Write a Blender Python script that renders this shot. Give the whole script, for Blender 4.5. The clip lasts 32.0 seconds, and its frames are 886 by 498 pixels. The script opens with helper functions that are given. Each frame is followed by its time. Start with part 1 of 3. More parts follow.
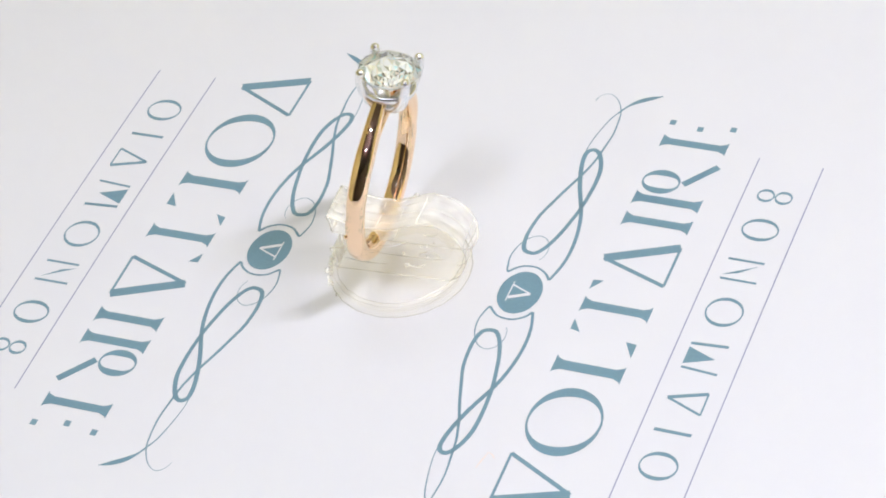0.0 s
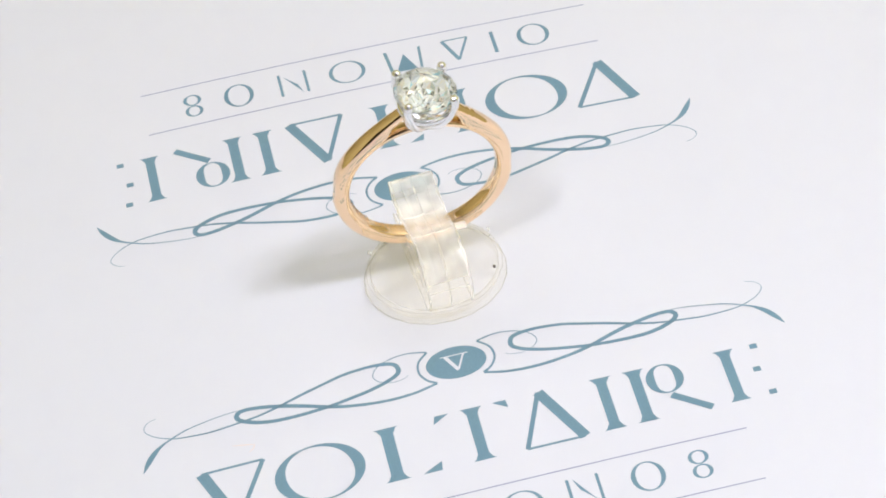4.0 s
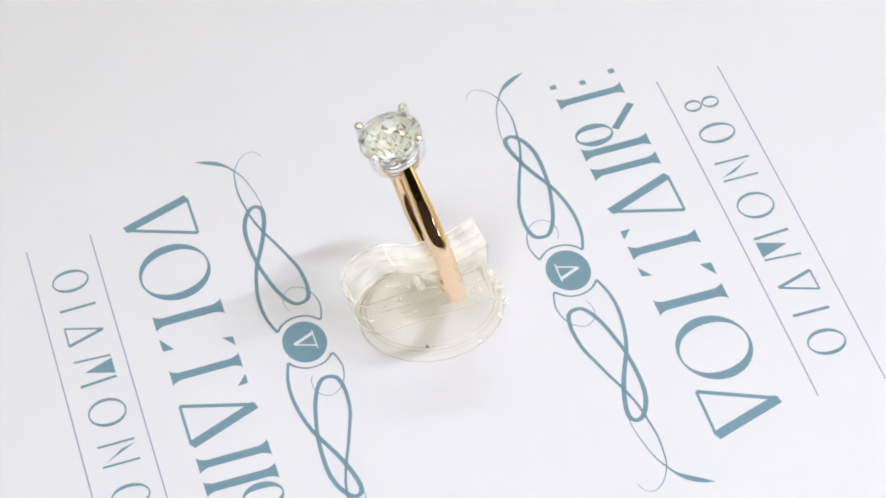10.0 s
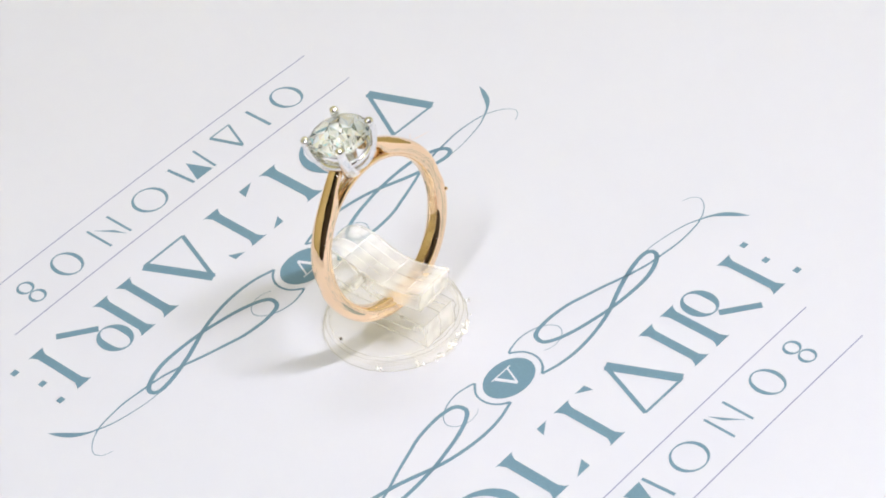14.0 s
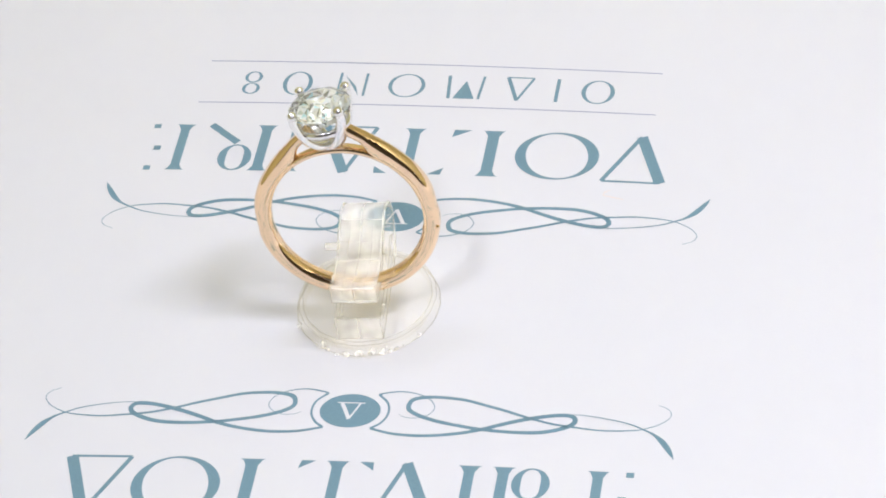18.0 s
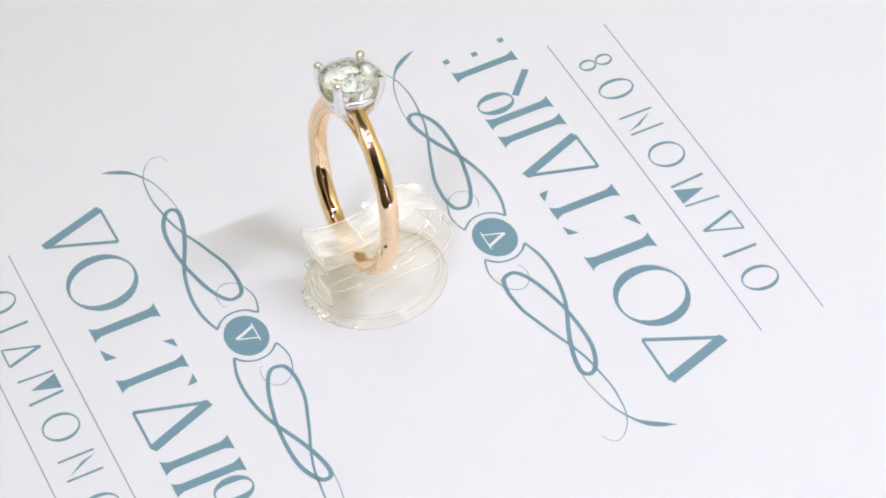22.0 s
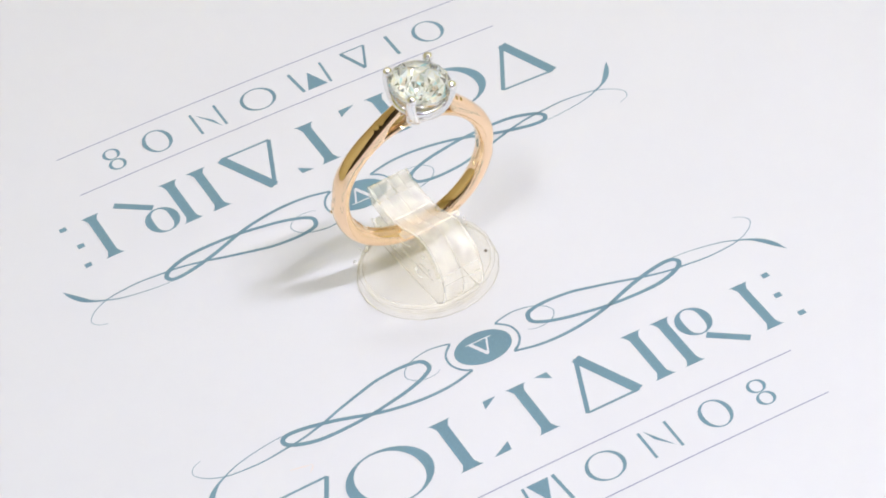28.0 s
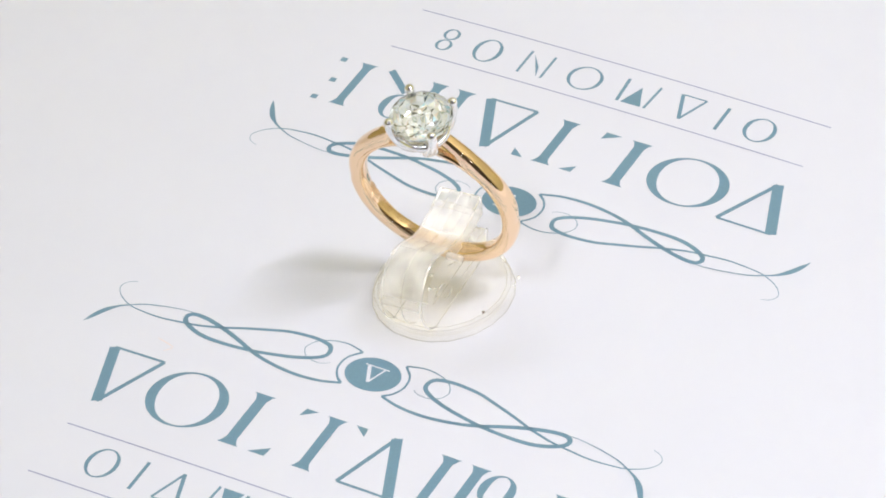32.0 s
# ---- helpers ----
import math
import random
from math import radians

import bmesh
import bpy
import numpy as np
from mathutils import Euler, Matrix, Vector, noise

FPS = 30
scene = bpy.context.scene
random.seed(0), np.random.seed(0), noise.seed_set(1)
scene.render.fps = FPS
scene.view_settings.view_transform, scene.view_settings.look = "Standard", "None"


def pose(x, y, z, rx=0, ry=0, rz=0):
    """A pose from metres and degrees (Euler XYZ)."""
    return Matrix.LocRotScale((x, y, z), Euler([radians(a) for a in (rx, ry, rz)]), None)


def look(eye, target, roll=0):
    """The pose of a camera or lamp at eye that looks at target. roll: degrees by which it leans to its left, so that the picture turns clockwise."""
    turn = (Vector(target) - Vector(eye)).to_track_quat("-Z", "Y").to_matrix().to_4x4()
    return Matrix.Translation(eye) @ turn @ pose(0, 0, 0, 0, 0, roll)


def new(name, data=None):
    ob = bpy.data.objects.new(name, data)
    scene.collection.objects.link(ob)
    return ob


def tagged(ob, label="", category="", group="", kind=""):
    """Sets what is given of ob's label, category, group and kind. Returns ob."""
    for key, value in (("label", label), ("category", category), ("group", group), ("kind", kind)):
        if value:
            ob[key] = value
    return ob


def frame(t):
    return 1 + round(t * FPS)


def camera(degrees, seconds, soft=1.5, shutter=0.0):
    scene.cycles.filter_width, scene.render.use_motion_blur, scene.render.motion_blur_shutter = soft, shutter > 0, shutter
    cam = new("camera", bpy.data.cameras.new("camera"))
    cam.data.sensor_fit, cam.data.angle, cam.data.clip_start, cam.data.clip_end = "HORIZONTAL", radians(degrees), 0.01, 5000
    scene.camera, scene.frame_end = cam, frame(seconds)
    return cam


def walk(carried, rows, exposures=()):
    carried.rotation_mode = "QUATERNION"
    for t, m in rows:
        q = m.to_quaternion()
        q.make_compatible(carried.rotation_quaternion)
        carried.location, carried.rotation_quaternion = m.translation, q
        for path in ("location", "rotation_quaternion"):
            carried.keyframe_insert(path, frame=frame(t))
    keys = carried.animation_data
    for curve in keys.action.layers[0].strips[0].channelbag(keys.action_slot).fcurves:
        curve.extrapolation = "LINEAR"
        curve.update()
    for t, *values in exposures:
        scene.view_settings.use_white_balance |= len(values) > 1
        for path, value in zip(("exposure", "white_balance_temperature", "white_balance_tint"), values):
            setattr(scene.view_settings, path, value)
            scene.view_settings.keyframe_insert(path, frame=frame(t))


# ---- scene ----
# ---------------------------------------------------------------- camera and its walk
cam = camera(15.313, 32.0, soft=1.85)
EYE = pose(0.0, -0.257695, 0.242, 47.1027, 6.6772, -7.2153)
walk(cam, [(0.0, EYE), (32.0, EYE)])

# ---------------------------------------------------------------- world, lamps, exposure
MM = 0.001
world = bpy.data.worlds.new("room_air")
scene.world = world
world.use_nodes = True
world.node_tree.nodes["Background"].inputs[0].default_value = (0.5, 0.52, 0.55, 1)
world.node_tree.nodes["Background"].inputs[1].default_value = 0.1


def area_lamp(name, eye, target, power, sx, sy, colour):
    data = bpy.data.lights.new(name, "AREA")
    data.shape, data.size, data.size_y = "RECTANGLE", sx, sy
    data.energy, data.color = power, colour
    ob = new(name, data)
    ob.matrix_world = look(eye, target)
    return ob


# added fill lamp, lifting the dark room that the gold mirrors
area_lamp("room_fill_light", (0.0, -0.5, 1.66), (0, -0.5, 0), 9.0, 0.6, 0.4, (0.99, 1.0, 0.98))

# ---------------------------------------------------------------- materials


def material(name, colour, rough=0.5, metal=0.0, vary=0.06, scale=400.0, bump=0.0, bump_scale=3000.0, **more):
    m = bpy.data.materials.new(name)
    m.use_nodes = True
    nt = m.node_tree
    b = nt.nodes["Principled BSDF"]
    b.inputs["Roughness"].default_value = rough
    b.inputs["Metallic"].default_value = metal
    for key, value in more.items():
        b.inputs[key.replace("_", " ")].default_value = value
    tc = nt.nodes.new("ShaderNodeTexCoord")
    n1 = nt.nodes.new("ShaderNodeTexNoise")
    n1.inputs["Scale"].default_value, n1.inputs["Detail"].default_value = scale, 6
    nt.links.new(tc.outputs["Object"], n1.inputs["Vector"])
    mix = nt.nodes.new("ShaderNodeMix")
    mix.data_type = "RGBA"
    mix.inputs["A"].default_value = (*[c * (1 - vary) for c in colour], 1)
    mix.inputs["B"].default_value = (*[min(1, c * (1 + vary)) for c in colour], 1)
    nt.links.new(n1.outputs["Fac"], mix.inputs["Factor"])
    nt.links.new(mix.outputs["Result"], b.inputs["Base Color"])
    if bump:
        n2 = nt.nodes.new("ShaderNodeTexNoise")
        n2.inputs["Scale"].default_value, n2.inputs["Detail"].default_value = bump_scale, 4
        nt.links.new(tc.outputs["Object"], n2.inputs["Vector"])
        bp = nt.nodes.new("ShaderNodeBump")
        bp.inputs["Strength"].default_value, bp.inputs["Distance"].default_value = bump, 0.00005
        nt.links.new(n2.outputs["Fac"], bp.inputs["Height"])
        nt.links.new(bp.outputs["Normal"], b.inputs["Normal"])
    return m


PAPER = material("paper", (0.70, 0.70, 0.715), 0.5, vary=0.012, scale=60, bump=0.15)
INK = material("ink", (0.152, 0.272, 0.33), 0.4, vary=0.16, scale=5000, bump=0.2)
INK_PALE = material("pale_ink", (0.28, 0.30, 0.42), 0.45, vary=0.1, scale=5000)
SMUDGE = material("smudge", (0.78, 0.66, 0.58), 0.6, vary=0.1, scale=3000)
GOLD = material("rose_gold", (0.96, 0.715, 0.48), 0.012, 1.0, vary=0.015, scale=300, bump=0.02, bump_scale=900)
ENGRAVED = material("stamped_gold", (0.86, 0.62, 0.38), 0.22, 1.0)
WHITE_GOLD = material("white_gold", (0.9, 0.895, 0.885), 0.24, 1.0, vary=0.015, scale=300)


def cut_stone():
    """The upper facets: see-through, with the strong gloss of diamond; the lower facets: random colours stand in for
    their reflections.
    """
    m = bpy.data.materials.new("diamond_crown")
    m.use_nodes = True
    nt = m.node_tree
    nt.nodes.clear()
    out, clear, gloss, mix, edge = [nt.nodes.new("ShaderNode" + kind) for kind in ("OutputMaterial", "BsdfTransparent", "BsdfGlossy", "MixShader", "Fresnel")]
    clear.inputs["Color"].default_value = (1.0, 1.0, 0.94, 1)
    gloss.inputs["Roughness"].default_value = 0.3
    edge.inputs["IOR"].default_value = 1.36
    nt.links.new(edge.outputs[0], mix.inputs[0])
    nt.links.new(clear.outputs[0], mix.inputs[1])
    nt.links.new(gloss.outputs[0], mix.inputs[2])
    nt.links.new(mix.outputs[0], out.inputs[0])
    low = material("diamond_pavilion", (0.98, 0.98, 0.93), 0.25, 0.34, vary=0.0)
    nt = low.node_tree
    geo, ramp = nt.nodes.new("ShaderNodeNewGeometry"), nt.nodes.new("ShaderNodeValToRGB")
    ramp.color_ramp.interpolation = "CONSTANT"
    # sparkle and fire painted in: each facet draws a random light or dark colour
    sparkle_hues = ((0.0, (0.98, 0.98, 0.9)), (0.2, (0.88, 0.95, 1.0)), (0.32, (0.3, 0.3, 0.24)), (0.4, (1.0, 0.97, 0.78)), (0.5, (0.98, 0.98, 0.96)), (0.67, (0.17, 0.17, 0.13)),
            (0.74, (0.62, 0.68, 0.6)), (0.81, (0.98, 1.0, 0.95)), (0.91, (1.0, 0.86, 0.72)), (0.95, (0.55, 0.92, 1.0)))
    for k, (at, hue) in enumerate(sparkle_hues):
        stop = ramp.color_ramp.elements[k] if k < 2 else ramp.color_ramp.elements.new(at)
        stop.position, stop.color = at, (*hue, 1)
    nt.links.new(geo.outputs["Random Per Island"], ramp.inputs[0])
    body, through_it, blend = nt.nodes["Principled BSDF"], nt.nodes.new("ShaderNodeBsdfTransparent"), nt.nodes.new("ShaderNodeMixShader")
    blend.inputs[0].default_value = 0.27      # partly see-through, to brighten the stone
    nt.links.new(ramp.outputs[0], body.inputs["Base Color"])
    nt.links.new(body.outputs[0], blend.inputs[1])
    nt.links.new(through_it.outputs[0], blend.inputs[2])
    nt.links.new(blend.outputs[0], nt.nodes["Material Output"].inputs[0])
    return m, low


DIAMOND, PAVILION = cut_stone()


def clear_plastic(name, milk_low, milk_high, sheen_low, sheen_high, rough, clarity=1.0, cloud_tint=(1.0, 0.972, 0.875)):
    """Clear moulded plastic: nearly all light goes through, a little is scattered by cloudy streaks, glossy at grazing angles."""
    m = bpy.data.materials.new(name)
    m.use_nodes = True
    nt = m.node_tree
    nt.nodes.clear()
    add = lambda kind: nt.nodes.new("ShaderNode" + kind)
    out, clear, gloss = add("OutputMaterial"), add("BsdfTransparent"), add("BsdfGlossy")
    front, back, milk, both = add("BsdfDiffuse"), add("BsdfTranslucent"), add("MixShader"), add("AddShader")
    milk.inputs[0].default_value = 0.5
    gloss.inputs["Roughness"].default_value = rough
    tc, n1, n2, bump = add("TexCoord"), add("TexNoise"), add("TexNoise"), add("Bump")
    n1.inputs["Scale"].default_value, n2.inputs["Scale"].default_value = 900, 260
    n2.inputs["Detail"].default_value = 2.0
    bump.inputs["Strength"].default_value, bump.inputs["Distance"].default_value = 0.5, 0.0002
    haze = add("MapRange")
    haze.inputs["From Min"].default_value, haze.inputs["From Max"].default_value = 0.35, 0.7
    haze.inputs["To Min"].default_value, haze.inputs["To Max"].default_value = milk_low, milk_high
    cloud, dim = add("Mix"), add("Mix")
    for node, a, b in ((cloud, (0, 0, 0, 1), (*cloud_tint, 1)), (dim, [clarity * c for c in (1.0, 0.994, 0.972)] + [1], [clarity * c for c in (0.62, 0.61, 0.59)] + [1])):
        node.data_type = "RGBA"
        node.inputs["A"].default_value, node.inputs["B"].default_value = a, b
        nt.links.new(haze.outputs[0], node.inputs["Factor"])
    for a, b in ((tc.outputs["Object"], n1.inputs["Vector"]), (tc.outputs["Object"], n2.inputs["Vector"]), (n1.outputs["Fac"], bump.inputs["Height"]),
                 (bump.outputs["Normal"], gloss.inputs["Normal"]), (n2.outputs["Fac"], haze.inputs["Value"]), (dim.outputs["Result"], clear.inputs["Color"]),
                 (cloud.outputs["Result"], front.inputs["Color"]), (cloud.outputs["Result"], back.inputs["Color"]), (front.outputs[0], milk.inputs[1]), (back.outputs[0], milk.inputs[2]),
                 (clear.outputs[0], both.inputs[0]), (milk.outputs[0], both.inputs[1])):
        nt.links.new(a, b)
    edge, sheen, power, mix = add("LayerWeight"), add("MapRange"), add("Math"), add("MixShader")
    edge.inputs["Blend"].default_value = 0.5
    power.operation = "POWER"
    power.inputs[1].default_value = 3.5
    sheen.inputs["To Min"].default_value, sheen.inputs["To Max"].default_value = sheen_low, sheen_high
    for a, b in ((edge.outputs["Facing"], power.inputs[0]), (power.outputs[0], sheen.inputs["Value"]), (sheen.outputs[0], mix.inputs[0]),
                 (both.outputs[0], mix.inputs[1]), (gloss.outputs[0], mix.inputs[2]), (mix.outputs[0], out.inputs[0])):
        nt.links.new(a, b)
    return m


def glow(name, colour, strength):
    m = bpy.data.materials.new(name)
    m.use_nodes = True
    b = m.node_tree.nodes["Principled BSDF"]
    b.inputs["Emission Color"].default_value, b.inputs["Emission Strength"].default_value = (*colour, 1), strength
    return m


PLASTIC = clear_plastic("clear_plastic", 0.045, 0.1, 0.015, 0.12, 0.1)
PLASTIC_SIDE = clear_plastic("clear_plastic_side", 0.01, 0.03, 0.01, 0.1, 0.08)
PLASTIC_TOP = clear_plastic("bright_plastic_back", 0.26, 0.48, 0.02, 0.24, 0.08, 0.83, (1.0, 0.99, 0.955))
PLASTIC_END = clear_plastic("bright_plastic_end", 0.3, 0.55, 0.04, 0.25, 0.12, 0.85, (1.0, 0.99, 0.95))
PLASTIC_FOOT = clear_plastic("plastic_foot", 0.05, 0.11, 0.005, 0.08, 0.14, 0.985)
PLASTIC_RIM = clear_plastic("plastic_rim", 0.04, 0.11, 0.01, 0.16, 0.1, 0.985)
PLASTIC_GLINT = clear_plastic("plastic_glint", 0.1, 0.3, 0.05, 0.4, 0.1, 0.9, (1.0, 0.99, 0.95))
PLASTIC_EDGE = clear_plastic("plastic_edge", 0.22, 0.46, 0.04, 0.38, 0.09, 0.92, (1.0, 0.995, 0.97))
LED_COOL = glow("led_cool_white", (0.955, 0.97, 1.19), 4350)
LED_WHITE = glow("led_white", (0.945, 0.985, 1.11), 2980)
LED_SMALL = glow("led_small", (0.95, 0.975, 1.15), 2100)
LED_FILL = glow("led_fill", (0.95, 0.98, 1.14), 1620)
LED_DIM = glow("led_dim", (1.0, 0.97, 0.9), 260)
# unseen dark flap and brown panel, added to shape the gold's reflections
BOX_ROOF = material("dark_reflection_flap", (0.07, 0.05, 0.034), 0.6, vary=0.05, scale=20)
BOX_BROWN = material("brown_reflection_panel", (0.54, 0.48, 0.235), 0.6, vary=0.05, scale=20)
BOX_OLIVE = material("olive_panel", (0.58, 0.53, 0.27), 0.6, vary=0.03, scale=20)
SPECK = material("dark_speck", (0.12, 0.09, 0.06), 0.6)
HOUSING = material("black_housing", (0.03, 0.03, 0.032), 0.4, vary=0.1, scale=80)
TABLE = material("white_table", (0.78, 0.78, 0.79), 0.5, vary=0.03, scale=30)
WALL = material("dark_wall", (0.25, 0.2, 0.15), 0.7, vary=0.1, scale=4)
CEILING = material("ceiling_paint", (0.16, 0.15, 0.12), 0.8, vary=0.05, scale=4)

# ---------------------------------------------------------------- mesh helpers


def part(name, bm, mat, parent=None, label="", smooth=True):
    me = bpy.data.meshes.new(name)
    bm.normal_update()
    bm.to_mesh(me)
    bm.free()
    me.materials.append(mat)
    for p in me.polygons:
        p.use_smooth = smooth
    ob = new(name, me)
    if parent is not None:
        ob.parent = parent
    return tagged(ob, label=label)


def box(bm, x0, y0, z0, x1, y1, z1):
    v = [bm.verts.new((x, y, z)) for x in (x0, x1) for y in (y0, y1) for z in (z0, z1)]
    for f in ((0, 1, 3, 2), (4, 6, 7, 5), (0, 4, 5, 1), (2, 3, 7, 6), (0, 2, 6, 4), (1, 5, 7, 3)):
        bm.faces.new([v[i] for i in f])


def skin(bm, rings, closed_path=False, caps=True):
    """Joins rings of vertices, each a closed loop, into a tube."""
    n = len(rings[0])
    count = len(rings) if closed_path else len(rings) - 1
    for i in range(count):
        a, b = rings[i], rings[(i + 1) % len(rings)]
        for j in range(n):
            bm.faces.new((a[j], a[(j + 1) % n], b[(j + 1) % n], b[j]))
    if caps and not closed_path:
        bm.faces.new(list(reversed(rings[0])))
        bm.faces.new(rings[-1])


def spline(points, steps=8):
    """Catmull-Rom through points of any dimension."""
    pts = [np.array(q, float) for q in points]
    pts = [2 * pts[0] - pts[1]] + pts + [2 * pts[-1] - pts[-2]]
    out = []
    for i in range(1, len(pts) - 2):
        a, b, c, d = pts[i - 1:i + 3]
        for k in range(steps):
            u = k / steps
            out.append(0.5 * (2 * b + (c - a) * u + (2 * a - 5 * b + 4 * c - d) * u * u + (3 * b - a - 3 * c + d) * u ** 3))
    out.append(pts[-2])
    return out


def lathe(bm, profile, n, wobble=0.0):
    """Turns (radius, height) pairs, in millimetres, about the z axis."""
    rnd = random.Random(5)
    off = [rnd.uniform(-wobble, wobble) + 8 * wobble * math.exp(-((2 * math.pi * i / n - math.pi) / 0.4) ** 2) * rnd.random() for i in range(n)]
    rings = []
    for r, z in profile:
        rings.append([bm.verts.new(((r + off[i]) * MM * math.cos(2 * math.pi * i / n), (r + off[i]) * MM * math.sin(2 * math.pi * i / n), z * MM)) for i in range(n)])
    skin(bm, rings)


def rod(bm, points, radii, n=12, steps=6):
    """A round bar through points (x, y, z), in millimetres."""
    both = spline([(*q, r) for q, r in zip(points, radii)], steps)
    rings = []
    ref = Vector((0.3, 0.5, 0.81))
    for i, q in enumerate(both):
        t = Vector((both[min(i + 1, len(both) - 1)] - both[max(i - 1, 0)])[:3]).normalized()
        u = t.cross(ref).normalized()
        v = t.cross(u)
        rings.append([bm.verts.new((Vector(q[:3]) + (u * math.cos(2 * math.pi * k / n) + v * math.sin(2 * math.pi * k / n)) * q[3]) * MM) for k in range(n)])
    skin(bm, rings)


# ---------------------------------------------------------------- the room
TABLE_Z = -0.0125
bm = bmesh.new()
box(bm, -0.8, -0.8, TABLE_Z - 0.03, 0.8, 0.8, TABLE_Z)
tagged(part("table_top", bm, TABLE, smooth=False), "plain white table top under the printed sheet", "table top", kind="structure")


def room():
    for name, mat, b in (("floor", WALL, (-1.7, -1.9, -0.80, 1.7, 1.7, -0.75)), ("ceiling", CEILING, (-1.7, -1.9, 1.70, 1.7, 1.7, 1.75)),
                         ("wall_north", WALL, (-1.7, 1.7, -0.75, 1.7, 1.8, 1.70)), ("wall_south", WALL, (-1.7, -2.0, -0.75, 1.7, -1.9, 1.70)),
                         ("wall_east", WALL, (1.7, -2.0, -0.75, 1.8, 1.8, 1.70)), ("wall_west", WALL, (-1.8, -2.0, -0.75, -1.7, 1.8, 1.70))):
        bm = bmesh.new()
        box(bm, *b)
        tagged(part(name, bm, mat, smooth=False), "plain dark room " + name.split("_")[0], name.split("_")[0], kind="structure")


room()


BOX_W, BOX_BACK, BOX_FRONT, BOX_TOP = 0.36, 0.36, -0.30, 0.47


def light_box():
    """An unseen olive photo box round the sheet, open towards the camera."""
    z0 = TABLE_Z
    for name, b in (("wall_box_west_front", (-BOX_W - 0.006, BOX_FRONT, z0, -BOX_W, 0.06, BOX_TOP)), ("wall_box_west_rear", (-BOX_W - 0.006, 0.06, z0, -BOX_W, BOX_BACK, BOX_TOP)), ("wall_box_east", (BOX_W, BOX_FRONT, z0, BOX_W + 0.006, BOX_BACK, BOX_TOP)),
                    ("wall_box_north", (-BOX_W - 0.006, BOX_BACK, z0, BOX_W + 0.006, BOX_BACK + 0.006, BOX_TOP)),
                    ("ceiling_box_front", (-BOX_W - 0.006, BOX_FRONT, BOX_TOP, BOX_W + 0.006, -0.06, BOX_TOP + 0.006)),
                    ("ceiling_box", (-BOX_W - 0.006, -0.06, BOX_TOP, BOX_W + 0.006, BOX_BACK + 0.006, BOX_TOP + 0.006))):
        bm = bmesh.new()
        box(bm, *b)
        tagged(part(name, bm, {"ceiling_box_front": BOX_ROOF, "wall_box_west_rear": BOX_BROWN}.get(name, BOX_OLIVE), smooth=False), "unseen matt panel of a small photo light box, mirrored in the gold", "panel", kind="structure")


light_box()


def led_strip(at, along, count, gap, rows, facing, mat, radius=0.002):
    """A strip of round diodes, lit, from one end at a point; mirrored in the gold and the stone."""
    strip = tagged(new("led_strip"), "dark strip of small round white diodes inside the box", "lamp", group="lamps of the light box")
    side, face = Vector(along).normalized(), Vector(facing).normalized()
    across = face.cross(side)
    strip.matrix_world = Matrix.Translation(at) @ Matrix((side, across, face)).transposed().to_4x4()
    length, half = gap * (count - 1), 0.006 * (rows - 1)
    bm = bmesh.new()
    box(bm, -0.012, -half - 0.009, 0.0, length + 0.012, half + 0.009, 0.003)
    part("backing", bm, HOUSING, strip, smooth=False)
    bm = bmesh.new()
    bmesh.ops.create_circle(bm, cap_ends=True, segments=10, radius=radius)
    first = part("diode", bm, mat, strip, smooth=False)
    for i in range(count * rows):
        ob = first if i == 0 else new("diode", first.data)
        ob.parent = strip
        ob.location = (gap * (i // rows), -half + 0.012 * (i % rows), 0.0036)


ROOF = BOX_TOP - 0.0005
DOWN = (0, 0, -1)
led_strip((0.165, -0.145, ROOF), (1, 0.3, 0), 8, 0.025, 1, DOWN, LED_COOL, 0.0024)
led_strip((-0.15, -0.285, ROOF), (0.2, 1, 0), 6, 0.024, 1, DOWN, LED_WHITE, 0.0022)
led_strip((-0.04, -0.22, ROOF), (0, 1, 0), 9, 0.026, 1, DOWN, LED_SMALL, 0.0008)
led_strip((0.05, -0.21, ROOF), (0, 1, 0), 9, 0.026, 1, DOWN, LED_SMALL, 0.0008)
# rear strip added as fill, to brighten the clear stand from behind
led_strip((-0.10, 0.16, ROOF), (1, 0, 0), 5, 0.05, 1, DOWN, LED_FILL, 0.0024)
led_strip((0.17, -0.275, 0.0), (0, 0, 1), 12, 0.019, 1, (-0.5, 0.85, 0), LED_DIM, 0.0018)

# ---------------------------------------------------------------- the printed sheet


def sag(x, y):
    """Height of the slightly curled sheet over the turning axis."""
    s = 0.242
    return (-0.01185 * x * x - 0.00958 * x * y - 0.14855 * y * y) / s + 0.009847 * x + 0.003602 * y


TEXT_TURN = radians(61.75)
bm = bmesh.new()
nx, ny = 48, 40
cols = []
for side in (0.0, -0.0003):
    grid = []
    for i in range(nx + 1):
        row = []
        for j in range(ny + 1):
            u, v = (i / nx - 0.5) * 0.210, (j / ny - 0.5) * 0.270
            x = u * math.cos(TEXT_TURN) - v * math.sin(TEXT_TURN)
            y = u * math.sin(TEXT_TURN) + v * math.cos(TEXT_TURN)
            row.append(bm.verts.new((x, y, sag(x, y) + side)))
        grid.append(row)
    cols.append(grid)
for k, grid in enumerate(cols):
    for i in range(nx):
        for j in range(ny):
            f = [grid[i][j], grid[i + 1][j], grid[i + 1][j + 1], grid[i][j + 1]]
            bm.faces.new(f if k == 0 else f[::-1])
for i in range(nx):
    for j, flip in ((0, 1), (ny, 0)):
        f = [cols[0][i][j], cols[1][i][j], cols[1][i + 1][j], cols[0][i + 1][j]]
        bm.faces.new(f if flip else f[::-1])
